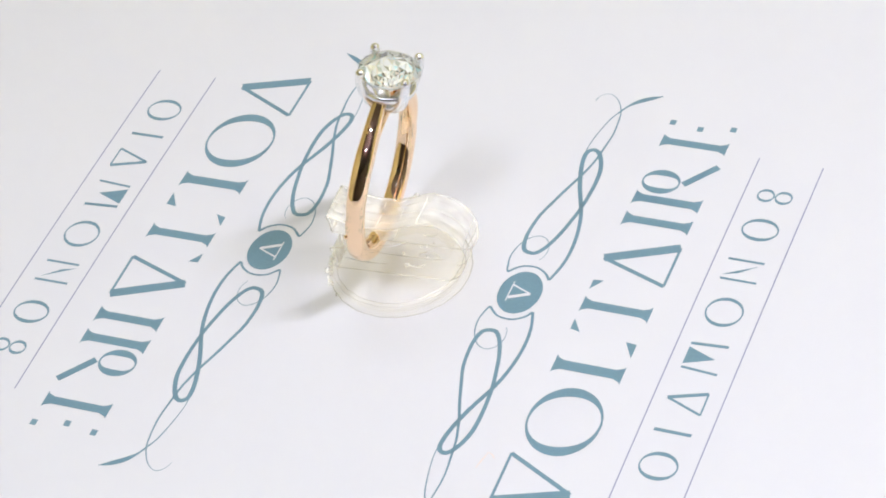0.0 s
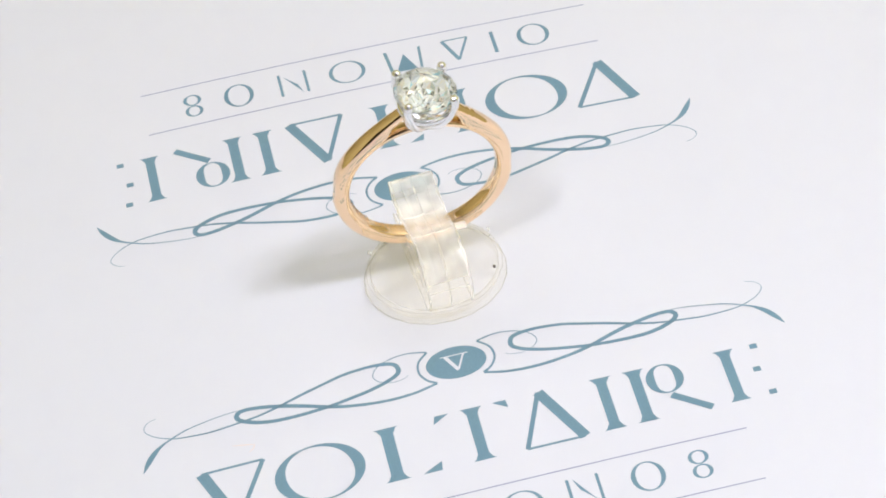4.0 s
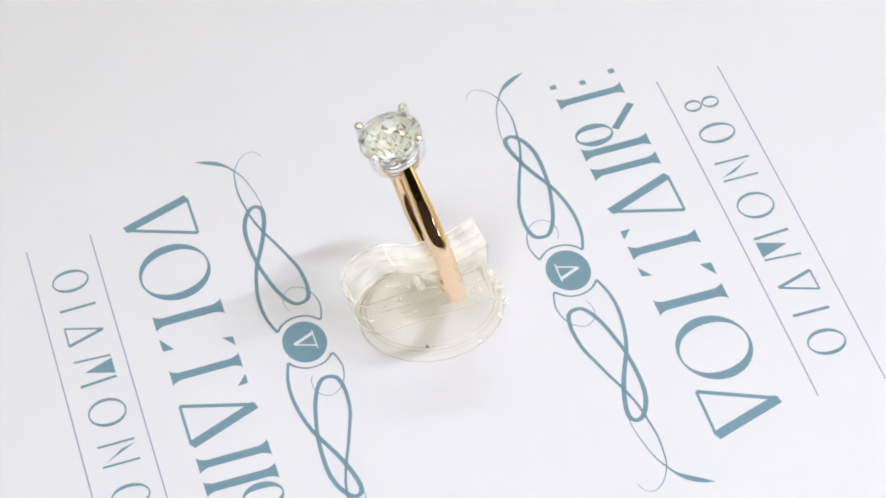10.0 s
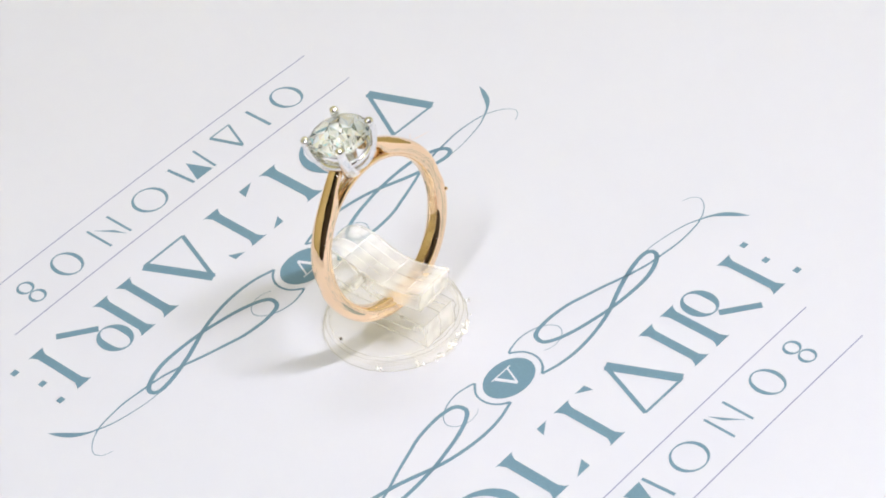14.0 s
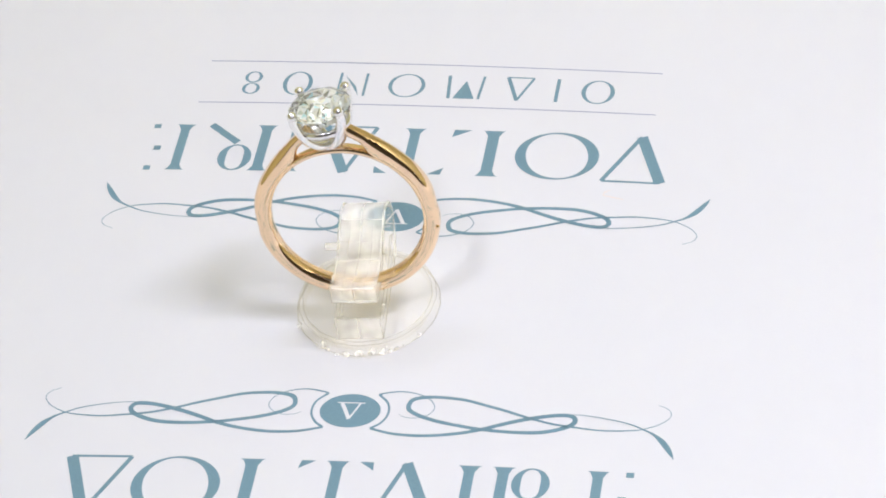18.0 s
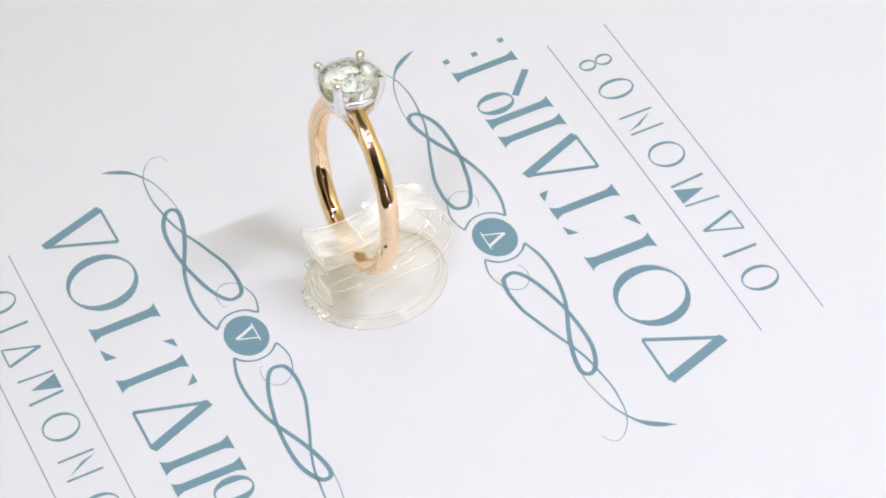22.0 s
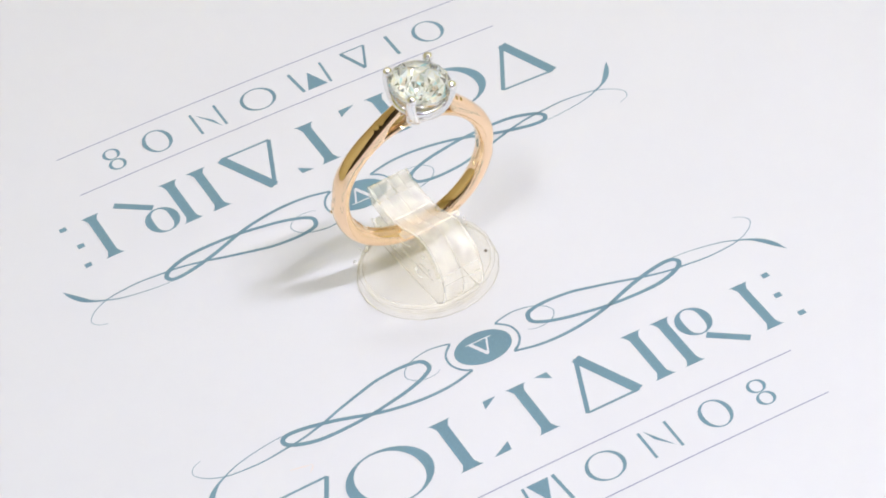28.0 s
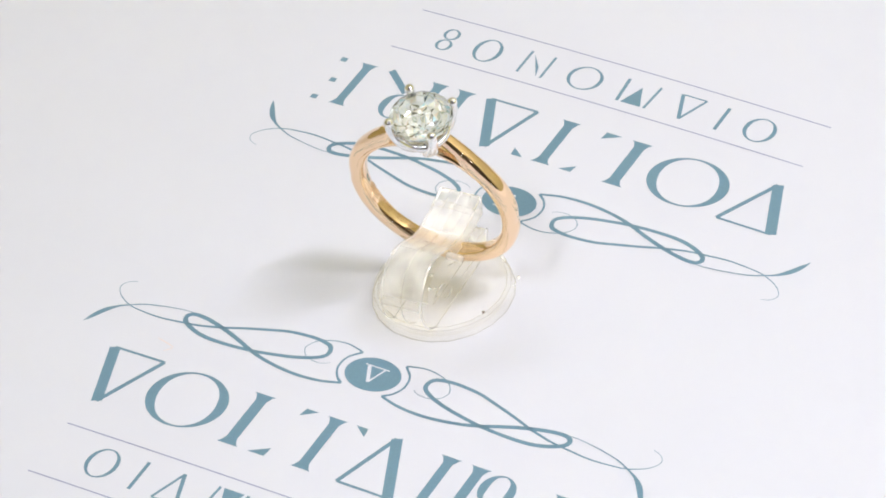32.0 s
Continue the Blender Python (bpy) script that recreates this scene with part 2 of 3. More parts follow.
for j in range(ny):
    for i, flip in ((0, 0), (nx, 1)):
        f = [cols[0][i][j], cols[1][i][j], cols[1][i][j + 1], cols[0][i][j + 1]]
        bm.faces.new(f if flip else f[::-1])
sheet = tagged(part("printed_sheet", bm, PAPER), "white glossy card printed with two blue-grey emblems", "printed sheet")

LOGO_POSES = ((12.03, -2.93, 61.73), (-13.87, 10.87, 241.77))


class Press:
    """Lays flat inked shapes, drawn in millimetres in an emblem's own axes, on the curled sheet."""

    def __init__(self, place):
        self.x, self.y = place[0], place[1]
        self.c, self.s = math.cos(radians(place[2])), math.sin(radians(place[2]))

    def at(self, u, v, lift=0.02):
        x, y = (self.x + self.c * u - self.s * v) * MM, (self.y + self.s * u + self.c * v) * MM
        return (x, y, sag(x, y) + lift * MM)

    def ribbon(self, points, widths, name="printed_line", mat=INK, lift=0.02, steps=6, sharp=False, label=""):
        n = len(points)
        if sharp:
            pts, wid = [np.array(q, float) for q in points], list(widths)
            fine, fw = [], []
            for i in range(n - 1):
                m = max(1, int(np.linalg.norm(pts[i + 1] - pts[i]) / 2.0))
                for k in range(m):
                    fine.append(pts[i] + (pts[i + 1] - pts[i]) * k / m)
                    fw.append(wid[i] + (wid[i + 1] - wid[i]) * k / m)
            fine.append(pts[-1])
            fw.append(wid[-1])
        else:
            both = spline([(*q, w) for q, w in zip(points, widths)], steps)
            fine, fw = [b[:2] for b in both], [b[2] for b in both]
        bm = bmesh.new()
        last = None
        for i, q in enumerate(fine):
            a, b = fine[max(0, i - 1)], fine[min(len(fine) - 1, i + 1)]
            d = (b - a) / max(1e-9, np.linalg.norm(b - a))
            nrm = np.array((-d[1], d[0])) * fw[i] / 2
            pair = [bm.verts.new(self.at(*(q + nrm), lift)), bm.verts.new(self.at(*(q - nrm), lift))]
            if last:
                bm.faces.new((last[0], last[1], pair[1], pair[0]))
            last = pair
        return part(name, bm, mat, sheet, label)

    def blob(self, outline, name="printed_shape", mat=INK, lift=0.02, label=""):
        bm = bmesh.new()
        bm.faces.new([bm.verts.new(self.at(*q, lift)) for q in outline])
        bmesh.ops.triangulate(bm, faces=bm.faces[:])
        return part(name, bm, mat, sheet, label)

    def oval(self, cx, cy, rx, ry, thick, thin, tilt=0.0, name="printed_oval"):
        """An oval ring whose line swells at the sides."""
        bm = bmesh.new()
        n, loops = 48, []
        for i in range(n):
            a = 2 * math.pi * i / n
            w = thin + (thick - thin) * abs(math.cos(a - tilt)) ** 1.5
            loops.append([bm.verts.new(self.at(cx + (rx - k * w) * math.cos(a), cy + (ry - k * w * 0.6) * math.sin(a))) for k in (0, 1)])
        for i in range(n):
            a, b = loops[i], loops[(i + 1) % n]
            bm.faces.new((a[0], b[0], b[1], a[1]))
        return part(name, bm, INK, sheet)

    def beam(self, x0, y0, x1, y1, w, foot=0.0):
        """A straight inked bar, with small flared ends if foot is given."""
        if not foot:
            return self.ribbon([(x0, y0), (x1, y1)], [w, w], "printed_bar", sharp=True)
        p0, p1 = np.array((x0, y0)), np.array((x1, y1))
        pts = [p0 + (p1 - p0) * k for k in (0, 0.03, 0.12, 0.88, 0.97, 1)]
        return self.ribbon(pts, [foot, foot * 0.75, w, w, foot * 0.75, foot], "printed_bar", sharp=True)


def half_flourish(press, m):
    f = lambda pts: [(m * x, y) for x, y in pts]
    main = [(-31.9, 2.5), (-32.8, 2.15), (-33.3, 1.5), (-33.2, 0.8), (-32.3, -0.15), (-30.65, -0.97), (-29.0, -1.27), (-26.5, -1.42),
            (-24.1, -1.2), (-21.7, -0.9), (-19.9, -0.45), (-18.7, -0.1), (-16.4, 0.7), (-14.1, 1.4), (-11.8, 2.05), (-9.4, 2.3),
            (-7.9, 2.25), (-6.6, 1.95), (-6.1, 1.3), (-6.2, 0.4), (-7.4, -0.4), (-9.4, -1.1), (-11.7, -1.6), (-14.1, -2.0),
            (-17.1, -2.2), (-19.6, -2.15), (-21.2, -1.85), (-22.5, -1.35), (-23.4, -0.75), (-23.6, -0.1), (-23.1, 0.4), (-22.0, 0.45),
            (-20.3, 0.15), (-18.0, -0.5), (-16.1, -1.2), (-14.1, -2.0), (-12.1, -2.6), (-9.6, -3.05), (-7.2, -3.2), (-4.8, -3.0), (-2.5, -2.4)]
    wid = [0.06, 0.07, 0.08, 0.09, 0.11, 0.14, 0.17, 0.2, 0.23, 0.26, 0.29, 0.31, 0.34, 0.36, 0.38, 0.4, 0.45, 0.5, 0.52, 0.5, 0.46, 0.44, 0.42, 0.42,
           0.44, 0.48, 0.5, 0.52, 0.54, 0.54, 0.52, 0.5, 0.5, 0.5, 0.48, 0.46, 0.42, 0.4, 0.38, 0.34, 0.3]
    press.ribbon(f(main), wid, "flourish", label="looping blue-grey printed flourish")
    press.ribbon(f([(-34.2, -4.9), (-33.6, -3.75), (-32.8, -2.55), (-31.8, -1.6), (-30.65, -0.97), (-29.0, -0.25), (-26.5, 0.3), (-24.4, 0.58), (-23.1, 0.58), (-22.1, 0.45)]),
                 [0.05, 0.55, 0.62, 0.3, 0.2, 0.15, 0.12, 0.1, 0.09, 0.1], "flourish_leaf", lift=0.03)
    press.ribbon(f([(-2.5, -2.4), (-3.4, -1.7), (-4.0, -0.65), (-4.05, 0.45), (-3.7, 1.4), (-2.7, 2.4)]), [0.3, 0.26, 0.24, 0.24, 0.24, 0.28], "flourish_bracket", lift=0.025)
    press.ribbon(f([(-2.7, 2.4), (-3.4, 2.65), (-4.9, 2.92), (-6.4, 2.75), (-7.8, 2.2), (-8.6, 1.4), (-8.8, 0.55), (-8.2, -0.3), (-7.0, -0.75), (-5.8, -0.65), (-5.2, -0.3)]),
                 [0.24, 0.2, 0.17, 0.14, 0.11, 0.1, 0.09, 0.09, 0.08, 0.06, 0.05], "flourish_curl", lift=0.03)


def triangle_frame(press, a, b, c, wa, wb, wc):
    """Three inked bars round a triangle."""
    for p0, p1, w in ((a, b, wa), (b, c, wb), (c, a, wc)):
        press.beam(*p0, *p1, w)


def emblem(press):
    for m in (1, -1):
        half_flourish(press, m)
    disc = [(3.22 * math.cos(a * math.pi / 24), 2.36 * math.sin(a * math.pi / 24)) for a in range(48)]
    press.blob(disc, "badge_disc", label="oval blue-grey printed badge")
    for q, r, w in (((-1.0, 1.05), (0.05, -1.15), 0.42), ((0.05, -1.15), (0.95, 1.05), 0.2), ((-1.5, 1.1), (1.45, 1.1), 0.14)):
        press.ribbon([q, r], [w, w], "badge_mark", PAPER, 0.035, sharp=True)
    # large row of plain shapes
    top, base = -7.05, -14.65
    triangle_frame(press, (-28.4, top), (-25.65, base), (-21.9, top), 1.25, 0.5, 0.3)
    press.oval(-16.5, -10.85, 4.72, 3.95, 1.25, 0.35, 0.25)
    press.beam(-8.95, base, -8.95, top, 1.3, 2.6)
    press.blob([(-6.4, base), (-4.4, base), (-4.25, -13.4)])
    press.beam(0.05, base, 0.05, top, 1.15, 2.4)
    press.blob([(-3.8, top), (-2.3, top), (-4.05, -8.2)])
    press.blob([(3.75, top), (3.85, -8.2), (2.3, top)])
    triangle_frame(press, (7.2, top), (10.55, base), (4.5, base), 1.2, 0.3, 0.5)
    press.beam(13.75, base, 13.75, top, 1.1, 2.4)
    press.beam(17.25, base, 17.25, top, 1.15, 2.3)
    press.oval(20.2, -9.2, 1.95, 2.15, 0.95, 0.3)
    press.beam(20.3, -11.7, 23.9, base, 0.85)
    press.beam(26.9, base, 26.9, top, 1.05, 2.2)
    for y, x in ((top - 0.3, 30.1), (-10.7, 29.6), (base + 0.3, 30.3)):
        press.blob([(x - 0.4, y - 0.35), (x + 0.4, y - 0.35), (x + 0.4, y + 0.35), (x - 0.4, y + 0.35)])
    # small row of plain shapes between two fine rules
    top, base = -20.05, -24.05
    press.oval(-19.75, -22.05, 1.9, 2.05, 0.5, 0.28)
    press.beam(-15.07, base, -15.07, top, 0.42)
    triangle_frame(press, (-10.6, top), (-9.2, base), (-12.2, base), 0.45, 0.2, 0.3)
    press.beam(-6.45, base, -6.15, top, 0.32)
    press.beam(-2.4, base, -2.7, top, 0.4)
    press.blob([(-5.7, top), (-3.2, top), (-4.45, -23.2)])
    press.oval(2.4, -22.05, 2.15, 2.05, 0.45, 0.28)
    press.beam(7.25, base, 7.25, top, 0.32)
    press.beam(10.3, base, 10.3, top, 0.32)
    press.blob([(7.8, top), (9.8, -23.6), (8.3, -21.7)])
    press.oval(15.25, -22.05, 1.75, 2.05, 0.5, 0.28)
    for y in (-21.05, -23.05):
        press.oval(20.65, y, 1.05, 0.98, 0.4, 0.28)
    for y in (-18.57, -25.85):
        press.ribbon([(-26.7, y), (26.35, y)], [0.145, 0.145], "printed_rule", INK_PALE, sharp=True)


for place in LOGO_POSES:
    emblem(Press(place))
stain = Press(LOGO_POSES[0])
stain.ribbon([(-24.7, -4.15), (-23.4, -4.45), (-22.4, -4.7)], [0.08, 0.14, 0.07], "faint_smudge", SMUDGE, label="faint orange scuff on the card")
stain.ribbon([(-22.4, -4.75), (-22.6, -5.2), (-23.1, -5.6)], [0.08, 0.12, 0.06], "faint_smudge", SMUDGE)


# ---------------------------------------------------------------- the clear display stand
HUMP = Vector((0.910, -0.414, 0.0)).normalized()      # from the wing of the clip to its rounded back
SIDE = Vector((0, 0, 1)).cross(HUMP)
SHEET_UP = Vector((-0.0098, -0.0036, 1.0)).normalized()
STAND = Matrix(((HUMP.x, SIDE.x, 0, 0.09 * MM), (HUMP.y, SIDE.y, 0, 4.14 * MM), (0, 0, 1, 0.0), (0, 0, 0, 1)))
STAND = Matrix.Translation((0, 0, sag(0.09 * MM, 4.14 * MM) + 0.00002)) @ Vector((0, 0, 1)).rotation_difference(SHEET_UP).to_matrix().to_4x4() @ STAND

stand = tagged(new("ring_stand"), "clear plastic ring clip on a round foot, holding a ring", "ring stand")
stand.matrix_world = STAND


bm = bmesh.new()
lathe(bm, [(6.9, 0.0), (6.9, 1.3), (6.75, 1.35), (3.0, 1.35), (0.2, 1.35)], 90)
bmesh.ops.delete(bm, geom=[f for f in bm.faces if all(v.co.z < 0.0013 for v in f.verts) or len(f.verts) > 4 and f.calc_center_median().z < 0.0001], context="FACES_ONLY")
foot = part("round_foot", bm, PLASTIC_FOOT, stand)
bm = bmesh.new()
lathe(bm, [(7.62, 0.02), (7.72, 0.12), (7.66, 0.4), (7.42, 0.5), (7.4, 1.22), (7.3, 1.38), (7.0, 1.46), (6.88, 1.36)], 150, 0.08)
bmesh.ops.delete(bm, geom=[f for f in bm.faces if len(f.verts) > 4], context="FACES_ONLY")
part("foot_rim", bm, PLASTIC_RIM, foot, "ragged moulded rim of the foot")

CLIP = [(-6.4, 1.3), (0.0, 1.3), (6.3, 1.3), (7.7, 2.4), (8.5, 4.2), (8.5, 6.0), (7.6, 7.9), (5.9, 9.1), (4.2, 9.3), (2.3, 8.7), (0.3, 7.9), (-2.2, 7.8),
        (-4.4, 8.2), (-6.4, 8.9)]
INNER = [(-6.2, 6.5), (-4.4, 6.1), (-2.2, 5.9), (0.2, 6.2), (2.2, 7.3), (4.0, 7.8), (5.6, 7.4), (6.7, 6.4), (6.9, 5.2), (6.2, 4.5), (4.4, 4.3), (0.0, 4.3), (-6.4, 4.3)]


def clip_ring(bm, y, shrink):
    loop = spline(CLIP, 4) + spline(INNER, 4)
    pts = [np.array(q) for q in loop]
    n = len(pts)
    out = []
    for i in range(n):
        d = pts[(i + 1) % n] - pts[i - 1]
        nn = np.array((-d[1], d[0])) / max(1e-9, np.linalg.norm(d))
        q = pts[i] + nn * shrink
        out.append(bm.verts.new((q[0] * MM, y * MM, q[1] * MM)))
    return out


bm = bmesh.new()
rings = [clip_ring(bm, y, s) for y, s in ((-2.4, 0.14), (-2.25, 0.0), (-1.3, 0.0), (-1.2, 0.03), (-1.1, 0.0), (-0.1, 0.0), (0.0, 0.12), (0.1, 0.0), (1.15, 0.0), (1.25, 0.03), (1.35, 0.0), (2.25, 0.0), (2.4, 0.14))]
skin(bm, rings)
bmesh.ops.recalc_face_normals(bm, faces=bm.faces[:])
bmesh.ops.delete(bm, geom=[f for f in bm.faces if all(v.co.z < 0.0014 for v in f.verts)], context="FACES_ONLY")
clip = part("clip", bm, PLASTIC, stand)
for mat in (PLASTIC_SIDE, PLASTIC_TOP, PLASTIC_END):   # back, wing and end get more cloud, to look brighter lit than the sides
    clip.data.materials.append(mat)
for f in clip.data.polygons:
    if abs(f.normal.y) > 0.7 or f.center.z < 0.0025:
        f.material_index = 1
    elif f.center.x < -0.0062 and f.normal.x < -0.6:
        f.material_index = 3
    elif f.normal.z > 0.3 and f.center.z > 0.005 or f.center.z > 0.0055 and f.center.x < 0.0005:
        f.material_index = 2


def mould_ridge(y, w, first):
    """A thin raised strip along the back of the clip, cloudy so that its edge looks lit."""
    rnd = random.Random(int(100 * (y + 5)))
    pts = spline([(x, z, w * rnd.uniform(0.5, 1.3), y + rnd.uniform(-0.06, 0.06)) for x, z in CLIP[first:]], 4)
    bm = bmesh.new()
    rows = []
    for i, q in enumerate(pts):
        d = (pts[min(i + 1, len(pts) - 1)] - pts[max(i - 1, 0)])[:2]
        nx, nz = np.array((-d[1], d[0])) / np.linalg.norm(d)
        rows.append([bm.verts.new(((q[0] - nx * up * q[2]) * MM, (q[3] + side * q[2]) * MM, (q[1] - nz * up * q[2]) * MM)) for side, up in ((-1, 0.1), (-0.5, 0.8), (0.5, 0.8), (1, 0.1))])
    for a, b in zip(rows, rows[1:]):
        for k in range(3):
            bm.faces.new((a[k], b[k], b[k + 1], a[k + 1]))
    part("mould_ridge", bm, PLASTIC_EDGE, clip)


for y, w, first in ((-2.3, 0.14, 2), (-1.2, 0.05, 8), (0.0, 0.09, 2), (1.25, 0.05, 8), (2.3, 0.14, 2)):
    mould_ridge(y, w, first)
# thin pale rods laid along the corners, standing in for light caught there
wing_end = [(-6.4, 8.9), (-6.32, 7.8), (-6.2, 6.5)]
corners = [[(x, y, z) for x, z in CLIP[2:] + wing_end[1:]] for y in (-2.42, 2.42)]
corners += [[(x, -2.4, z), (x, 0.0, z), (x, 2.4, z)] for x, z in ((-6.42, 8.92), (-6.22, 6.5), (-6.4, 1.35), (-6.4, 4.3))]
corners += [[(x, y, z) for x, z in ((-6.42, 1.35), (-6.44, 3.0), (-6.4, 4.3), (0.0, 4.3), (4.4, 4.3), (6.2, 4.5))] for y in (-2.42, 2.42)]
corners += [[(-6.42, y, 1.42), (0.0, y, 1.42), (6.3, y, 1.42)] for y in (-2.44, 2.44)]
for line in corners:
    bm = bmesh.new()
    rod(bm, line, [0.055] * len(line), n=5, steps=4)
    part("corner_glint", bm, PLASTIC_GLINT, clip)
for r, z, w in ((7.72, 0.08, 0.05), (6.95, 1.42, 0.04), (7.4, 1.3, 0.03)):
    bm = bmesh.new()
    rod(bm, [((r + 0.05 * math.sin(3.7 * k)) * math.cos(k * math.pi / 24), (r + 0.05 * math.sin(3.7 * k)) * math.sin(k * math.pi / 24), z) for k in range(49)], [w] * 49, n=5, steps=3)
    part("corner_glint", bm, PLASTIC_GLINT, foot)
# rods added across the clip: a bright end lip and lines of refracted light
for x, z, r in ((-6.42, 8.72, 0.2), (-6.3, 6.75, 0.16), (-5.0, 8.38, 0.07), (-4.3, 8.2, 0.05), (-1.2, 7.84, 0.08), (1.2, 8.2, 0.06), (3.6, 9.2, 0.08), (8.45, 5.2, 0.07)):
    bm = bmesh.new()
    rod(bm, [(x + 0.05 * math.sin(7 * k + x), -2.3 + 0.46 * k, z + 0.03 * math.cos(5 * k)) for k in range(11)], [r * (0.7 + 0.3 * math.sin(3.1 * k + z)) for k in range(11)], n=6, steps=2)
    part("cross_glint", bm, PLASTIC_EDGE, clip)
# curled rods for glinting moulded lines on the sides, and beads added inside as sparkle
for side in (-1, 1):
    for pts in (((2.0, 3.2), (2.6, 2.9), (3.4, 3.0), (3.9, 3.5)), ((3.2, 4.6), (3.9, 5.2), (5.0, 5.3), (5.8, 4.8)), ((-3.2, 5.6), (-1.5, 5.4), (0.6, 5.7), (2.2, 6.5)), ((-5.2, 3.0), (-3.0, 2.7), (-0.5, 2.8))):
        bm = bmesh.new()
        rod(bm, [(x, side * 2.42, z) for x, z in pts], [0.03] + [0.08] * (len(pts) - 2) + [0.03], n=5, steps=4)
        part("glint_curl", bm, PLASTIC_EDGE, clip)
rnd = random.Random(21)
for k in range(12):
    bm = bmesh.new()
    bmesh.ops.create_icosphere(bm, subdivisions=2, radius=rnd.uniform(0.1, 0.24) * MM)
    bmesh.ops.translate(bm, vec=Vector((rnd.uniform(-5.5, 6.0), rnd.uniform(-2.2, 2.2), rnd.uniform(2.0, 4.0))) * MM, verts=bm.verts[:])
    part("sparkle_bead", bm, PLASTIC_EDGE, clip)
# crumbs of flash left round the foot under the wing
for k in range(26):
    a, r = math.pi + rnd.gauss(0, 0.5), rnd.uniform(7.5, 8.15)
    bm = bmesh.new()
    bmesh.ops.create_icosphere(bm, subdivisions=1, radius=rnd.uniform(0.12, 0.32) * MM)
    for v in bm.verts:
        v.co *= rnd.uniform(0.6, 1.4)
    bmesh.ops.translate(bm, vec=Vector((r * math.cos(a), r * math.sin(a), rnd.uniform(0.2, 0.9))) * MM, verts=bm.verts[:])
    part("flash_crumb", bm, PLASTIC_EDGE, foot, smooth=False)
bm = bmesh.new()
rod(bm, [(1.5, 2.2, 7.4), (1.5, 3.0, 7.35), (1.55, 3.9, 7.3)], [0.5, 0.42, 0.4], n=8, steps=3)
part("lug", bm, PLASTIC_EDGE, clip, "small moulded lug")
bm = bmesh.new()
bmesh.ops.create_icosphere(bm, subdivisions=1, radius=0.2 * MM)
bmesh.ops.translate(bm, vec=Vector((2.4, 6.05, 1.1)) * MM, verts=bm.verts[:])
part("dark_speck", bm, SPECK, foot, "dark speck in the clear plastic")

# ---------------------------------------------------------------- the ring
ALONG, AXIS = Vector((0.4070, 0.9077, -0.1018)).normalized(), Vector((-0.8967, 0.4183, 0.1447))
AXIS = (AXIS - AXIS.dot(ALONG) * ALONG).normalized()
UP = ALONG.cross(AXIS)
CENTRE = Vector((-0.265, 4.715, 13.68)) * MM
RING = Matrix(((ALONG.x, AXIS.x, UP.x, CENTRE.x), (ALONG.y, AXIS.y, UP.y, CENTRE.y), (ALONG.z, AXIS.z, UP.z, CENTRE.z), (0, 0, 0, 1)))
ring = tagged(new("diamond_ring"), "polished rose gold ring, round diamond in white gold prongs", "ring")
ring.matrix_world = RING


def section(width, thick, n=44, crown=0.1):
    """Cross-section of the shank: flat inside, domed outside; pairs of (out, across)."""
    out = []
    for i in range(n):
        a = 2 * math.pi * i / n
        c, s = math.cos(a), math.sin(a)
        r = (abs(c) ** 2.7 + abs(s) ** 2.7) ** (-1 / 2.7)
        across, o = r * s, r * c
        if o > 0:
            o *= 1 - crown * across * across
        out.append((o * thick / 2, across * width / 2))
    return out


def sweep(bm, centres, widths, thicks, closed=False, crown=0.1):
    """Sweeps the shank's section along points (x, z) of the ring's plane, in millimetres."""
    n = len(centres)
    rings = []
    for i in range(n):
        q = centres[i]
        a = centres[i - 1] if closed or i else centres[0]
        b = centres[(i + 1) % n] if closed or i < n - 1 else centres[-1]
        t = (np.array(b) - np.array(a)) / np.linalg.norm(np.array(b) - np.array(a))
        out = np.array((t[1], -t[0]))
        rings.append([bm.verts.new(((q[0] + out[0] * o) * MM, w * MM, (q[1] + out[1] * o) * MM)) for o, w in section(widths[i], thicks[i], crown=crown)])
    skin(bm, rings, closed)


INSIDE = 7.98
bm = bmesh.new()
cs, ws, ts = [], [], []
for i in range(240):
    a = 2 * math.pi * i / 240                       # from the bottom, turning to +x
    high = max(0.0, min(1.0, (-math.cos(a) + 0.1) / 0.9))
    thick = 1.76 * (1 - high) + 0.75 * high
    wide = 2.02 * (1 - high) + 1.45 * high
    r = INSIDE + thick / 2
    cs.append((r * math.sin(a), -r * math.cos(a)))
    ws.append(wide)
    ts.append(thick)
sweep(bm, cs, ws, ts, True)
bmesh.ops.recalc_face_normals(bm, faces=bm.faces[:])
band = part("band", bm, GOLD, ring)

bm = bmesh.new()
bmesh.ops.create_uvsphere(bm, u_segments=12, v_segments=8, radius=0.22 * MM)
bmesh.ops.translate(bm, vec=Vector((-9.3, 0.8, -2.13)) * MM, verts=bm.verts[:])
part("seam_bead", bm, GOLD, band, "tiny solder bead on the band")
